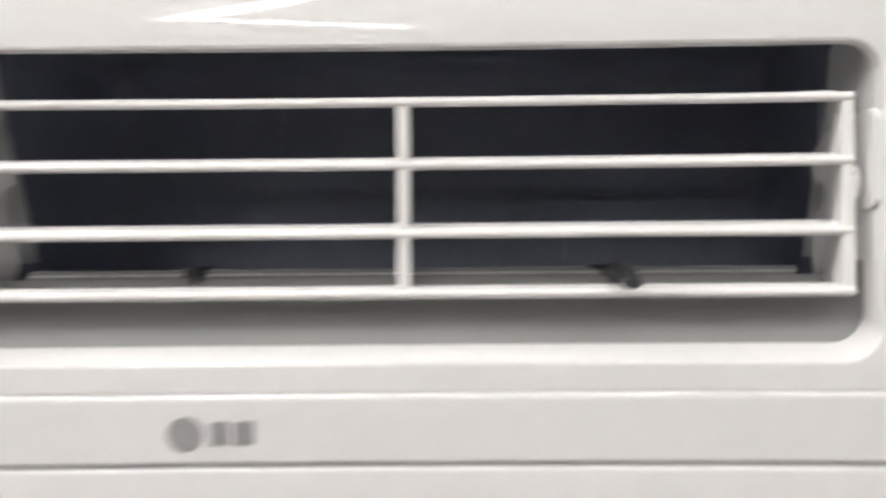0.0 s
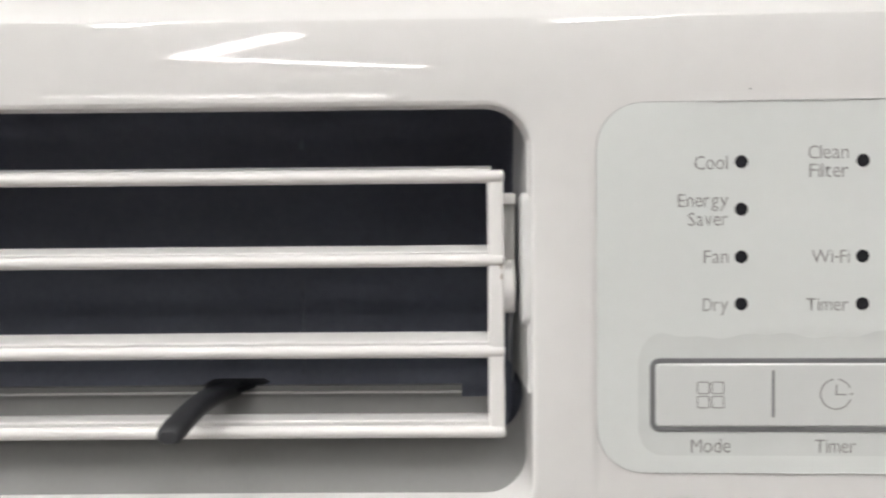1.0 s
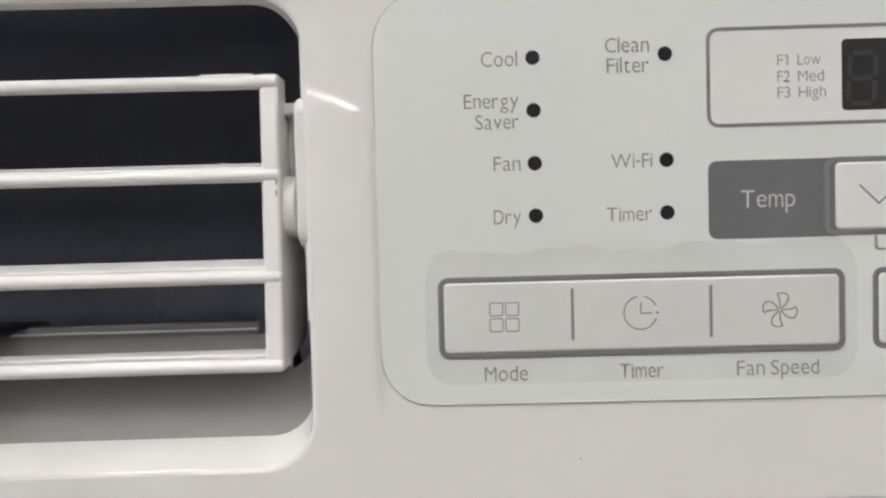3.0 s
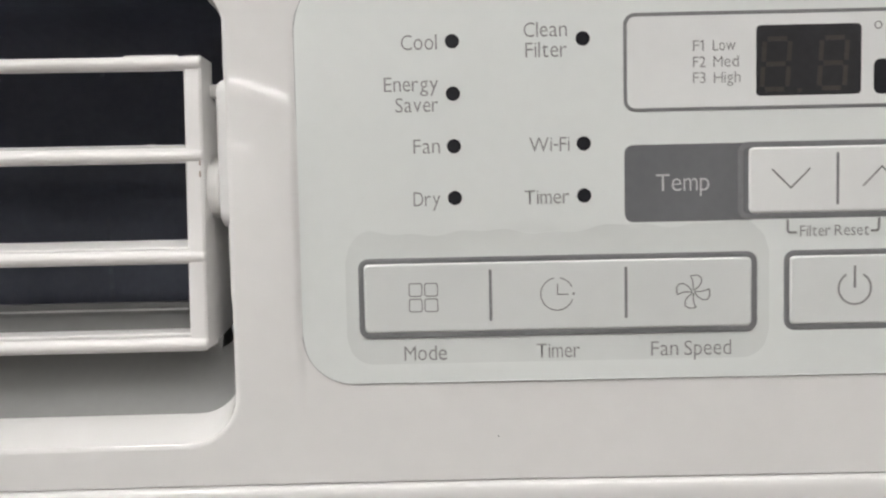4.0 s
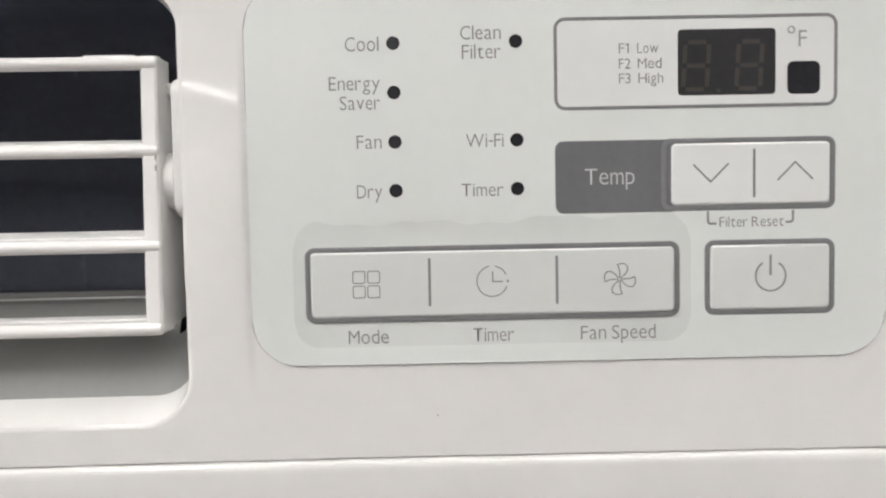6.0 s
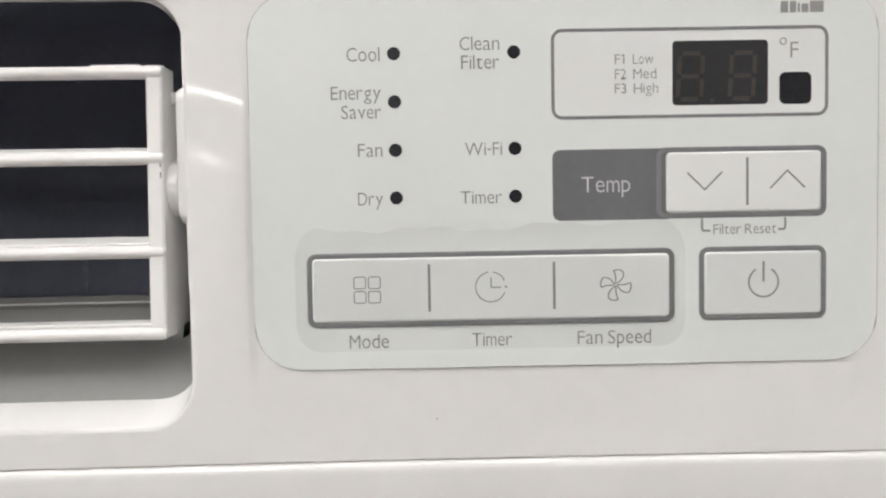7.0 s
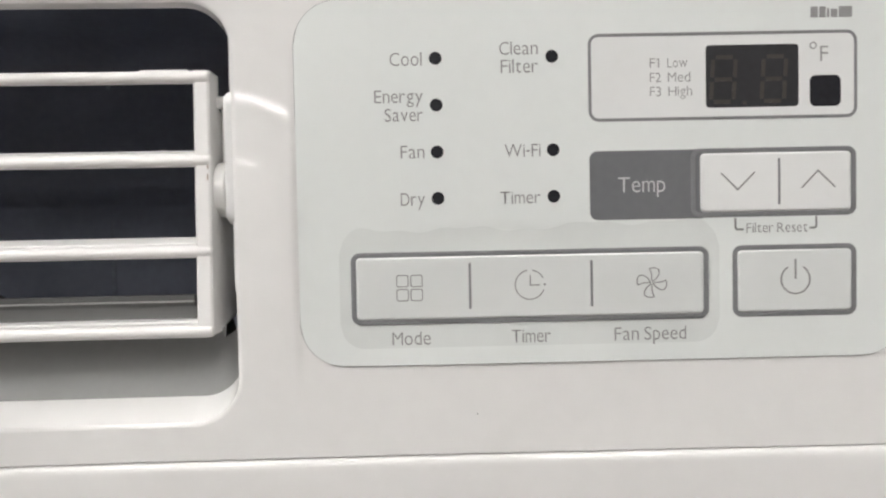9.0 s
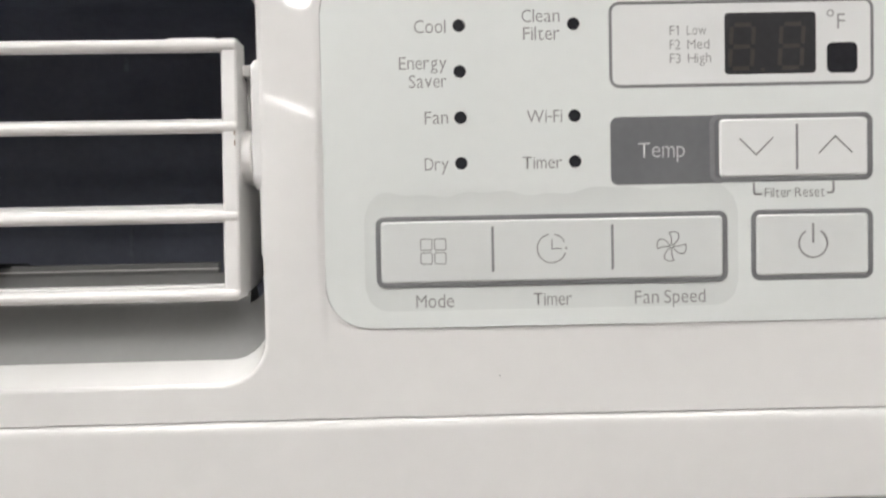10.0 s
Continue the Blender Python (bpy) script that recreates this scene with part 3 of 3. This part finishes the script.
key_row(72.2, 102.9, -64.7, -47.0)


def mark(name, mat, parent, *strokes):
    bm = bmesh.new()
    for pts, w, closed, y in strokes:
        stroke(bm, pts, w, y, closed)
    return part(name, bm, mat, parent, smooth=False)


for x in (7.4, 37.3):
    mark("divider", GREY_LINE, panel, ([(x, -61.2), (x, -49.9)], 0.62, False, KEY))
# four squares
sq = []
for dx in (-1.72, 1.72):
    for dz in (-1.72, 1.72):
        sq.append((rounded(-7.4 + dx - 1.4, -7.4 + dx + 1.4, -55.8 + dz - 1.4, -55.8 + dz + 1.4, 0.45, 3), 0.24, True, KEY))
mark("mode_icon", PALE_LINE, panel, *sq)
mark("timer_icon", PALE_LINE, panel, (arc(22.1, -55.6, 3.6, 80, -335 + 360, 12), 0.26, False, KEY), (arc(22.1, -55.6, 3.6, -20, -260, 26), 0.26, False, KEY),
     ([(22.2, -53.3), (22.2, -55.7), (24.6, -55.7)], 0.28, False, KEY), ([(25.5, -55.6), (26.0, -55.6)], 0.5, False, KEY))
petals = []
for k in range(4):
    a0 = radians(90 * k + 78)
    pts = []
    for u, v in ((0.35, -0.1), (1.3, -0.95), (2.4, -1.35), (3.4, -1.1), (3.75, -0.2), (3.5, 0.9), (3.2, 1.25), (2.6, 0.75), (1.6, 0.35), (0.45, 0.15)):
        pts.append((52.1 + u * math.cos(a0) - v * math.sin(a0), -55.7 + u * math.sin(a0) + v * math.cos(a0)))
    petals.append((pts, 0.26, True, KEY))
mark("fan_icon", PALE_LINE, panel, *petals)
mark("power_icon", GREY_TEXT, panel, (arc(87.6, -55.6, 3.55, 122, 418, 30), 0.42, False, KEY), ([(87.6, -50.6), (87.6, -55.5)], 0.5, False, KEY))

# temperature keys
part("dark_key", slab(37.2, 66.5, -40.2, -23.2, 2.0, PF - 0.06, PF + 0.4, 0.2), DARK_KEY, panel, "dark grey printed field")
part("key_frame", ring(62.0, 102.9, -40.0, -23.1, 2.2, 1.3, PF - 0.05, PF + 0.4, 8, 0.09), KEY_FRAME, panel, "dark grey frame line")
part("key", slab(64.3, 101.6, -38.8, -24.2, 1.3, PF - 0.4, PF + 0.4, 0.7, 8, 6), BUTTON_WHITE, panel, "raised white membrane key")
mark("divider", GREY_LINE, panel, ([(83.7, -37.1), (83.7, -25.8)], 0.55, False, KEY + 0.02))
mark("down_arrow", PALE_LINE, panel, ([(69.4, -29.2), (73.5, -33.3), (77.7, -29.1)], 0.36, False, KEY + 0.02))
mark("up_arrow", PALE_LINE, panel, ([(89.2, -33.2), (93.3, -29.0), (97.5, -33.1)], 0.36, False, KEY + 0.02))
lettering("Temp", 44.2, 55.8, -33.4, 3.5, PF - 0.12, WHITE_TEXT, panel)
mark("reset_bracket", GREY_TEXT, panel, ([(73.0, -40.2), (73.0, -42.6), (73.4, -43.1), (75.0, -43.1)], 0.5, False, TOP), ([(93.0, -40.2), (93.0, -42.5), (92.6, -43.0), (91.3, -43.0)], 0.5, False, TOP))

# display
part("display_frame", ring(37.2, 103.2, -16.1, 5.2, 2.6, 0.75, PF - 0.07, PF + 0.3, 8), GREY_LINE, panel, "dark grey frame line")
part("display_field", slab(38.0, 102.4, -15.3, 4.4, 1.9, PF - 0.03, PF + 0.3, 0.1, 8), BUTTON_WHITE, panel, "white display field")
part("display_window", slab(66.0, 88.8, -13.2, 2.0, 1.0, PF - 0.1, PF + 0.3, 0.1, 4), SCREEN, panel, "smoked dark display window")
part("sensor_window", slab(91.5, 99.2, -13.3, -5.7, 1.5, PF - 0.1, PF + 0.3, 0.1, 2), LED_DARK, panel, "dark square sensor window")
for cx in (70.3, 82.7):
    h, w, zc, sl = 5.4, 2.75, -6.4, 0.06
    def tilt(px, pz):
        return (cx + px + pz * sl, zc + pz)
    for a, b in (((-w + .7, h), (w - .7, h)), ((-w + .7, 0), (w - .7, 0)), ((-w + .7, -h), (w - .7, -h)), ((-w, .6), (-w, h - .6)), ((w, .6), (w, h - .6)), ((-w, -h + .6), (-w, -.6)), ((w, -h + .6), (w, -.6))):
        mark("segment", SEGMENT, panel, ([tilt(*a), tilt(*b)], 0.95, False, PF - 0.16))
mark("decimal_point", SEGMENT, panel, ([(75.0, -12.2), (75.9, -12.2)], 0.8, False, PF - 0.16))
for text, x0, x1, base, cap in (("Cool", -11.1, -3.3, -1.7, 3.0), ("Clean", 15.6, 25.0, 0.6, 2.9), ("Filter", 15.9, 24.9, -3.8, 3.0), ("Energy", -15.0, -3.2, -10.6, 2.9),
                                ("Saver", -12.6, -3.3, -15.1, 2.9), ("Fan", -8.9, -3.1, -24.1, 2.9), ("Dry", -9.1, -3.2, -35.6, 2.9), ("Wi-Fi", 16.5, 25.3, -24.2, 2.9),
                                ("Timer", 15.3, 25.1, -35.6, 2.8)):
    lettering(text, x0, x1, base, cap, TOP, GREY_TEXT, panel)
for text, x0, x1, base in (("F1", 52.3, 54.6, -3.2), ("Low", 56.6, 61.5, -3.2), ("F2", 52.3, 55.0, -6.7), ("Med", 56.7, 62.2, -6.7), ("F3", 52.3, 55.0, -10.1), ("High", 56.8, 62.6, -10.1)):
    lettering(text, x0, x1, base, 2.15, PF - 0.12, PALE_TEXT, panel)
lettering("F", 94.1, 96.0, -2.3, 3.5, PF - 0.12, PALE_TEXT, panel, "printed letter F of the degree sign")
mark("degree_sign", PALE_TEXT, panel, (arc(92.4, 1.5, 0.75, 0, 360, 16)[:-1], 0.26, True, PF - 0.12))
for text, x0, x1 in (("Mode", -11.9, -2.5), ("Timer", 17.5, 27.1), ("Fan Speed", 42.9, 60.6)):
    lettering(text, x0, x1, -69.8, 3.0, TOP + 0.12, GREY_TEXT, panel)
lettering("Filter Reset", 75.7, 90.8, -43.9, 2.2, TOP, GREY_TEXT, panel)
# maker's mark over the display, as plain bars
for x0, x1, h in ((91.8, 93.6, 2.6), (93.95, 95.5, 2.6), (95.85, 96.4, 2.2), (96.75, 98.4, 2.0), (98.75, 102.0, 2.6)):
    part("mark_bar", slab(x0, x1, 8.3, 8.3 + h, 0.2, TOP, PF + 0.1, 0.05, 1), PALE_TEXT, panel, "plain grey printed bar")
for x, z in ((0, 0), (0, -11.3), (0, -22.7), (0, -34.0), (28.4, 0), (28.4, -22.7), (28.4, -34.05)):
    bm = bmesh.new()
    disc(bm, x, z, 1.62, PF - 0.07, PF + 0.3)
    part("indicator", bm, LED_DARK, panel, "small dark round indicator lamp, unlit")

# moulding burrs under the second blade and a speck on the front
rng = random.Random(4)
for k in range(6):
    x = -65.4 + k * 0.62
    bm = bmesh.new()
    box(bm, x, x + rng.uniform(0.15, 0.4), 4.8, 5.2, -24.65 - rng.uniform(0.0, 0.35), -24.0, 0.06)
    part("burr", bm, LOUVER_WHITE, louver)
for x, z, r in ((8.7, -87.4, 0.2), (2.2, 17.4, 0.22)):
    bm = bmesh.new()
    disc(bm, x, z, r, -0.1, 0.15, 8, 0.05)
    part("speck", bm, PALE_TEXT, fascia, "tiny grey speck of dirt")
# gate marks of the moulding on the fins and two rubbed spots on the end post
for z, y in BLADES[1:3]:
    bm = bmesh.new()
    box(bm, -72.6, -70.9, y + 10.2, y + 10.9, z + 3.0, z + 3.6, 0.12)
    part("gate_mark", bm, LOUVER_WHITE, louver)
RUBBED = material("brown_rub_mark", (0.3, 0.2, 0.13), 0.6, grain=0.2, grain_size=2000)
for z, h in ((-24.9, 0.55), (-27.4, 0.7)):
    bm = bmesh.new()
    box(bm, -57.25, -57.0, ydepth(z) + 0.62, ydepth(z) + 1.0, z - h, z + h, 0.04)
    part("rub_mark", bm, RUBBED, louver, "small brown rub mark")
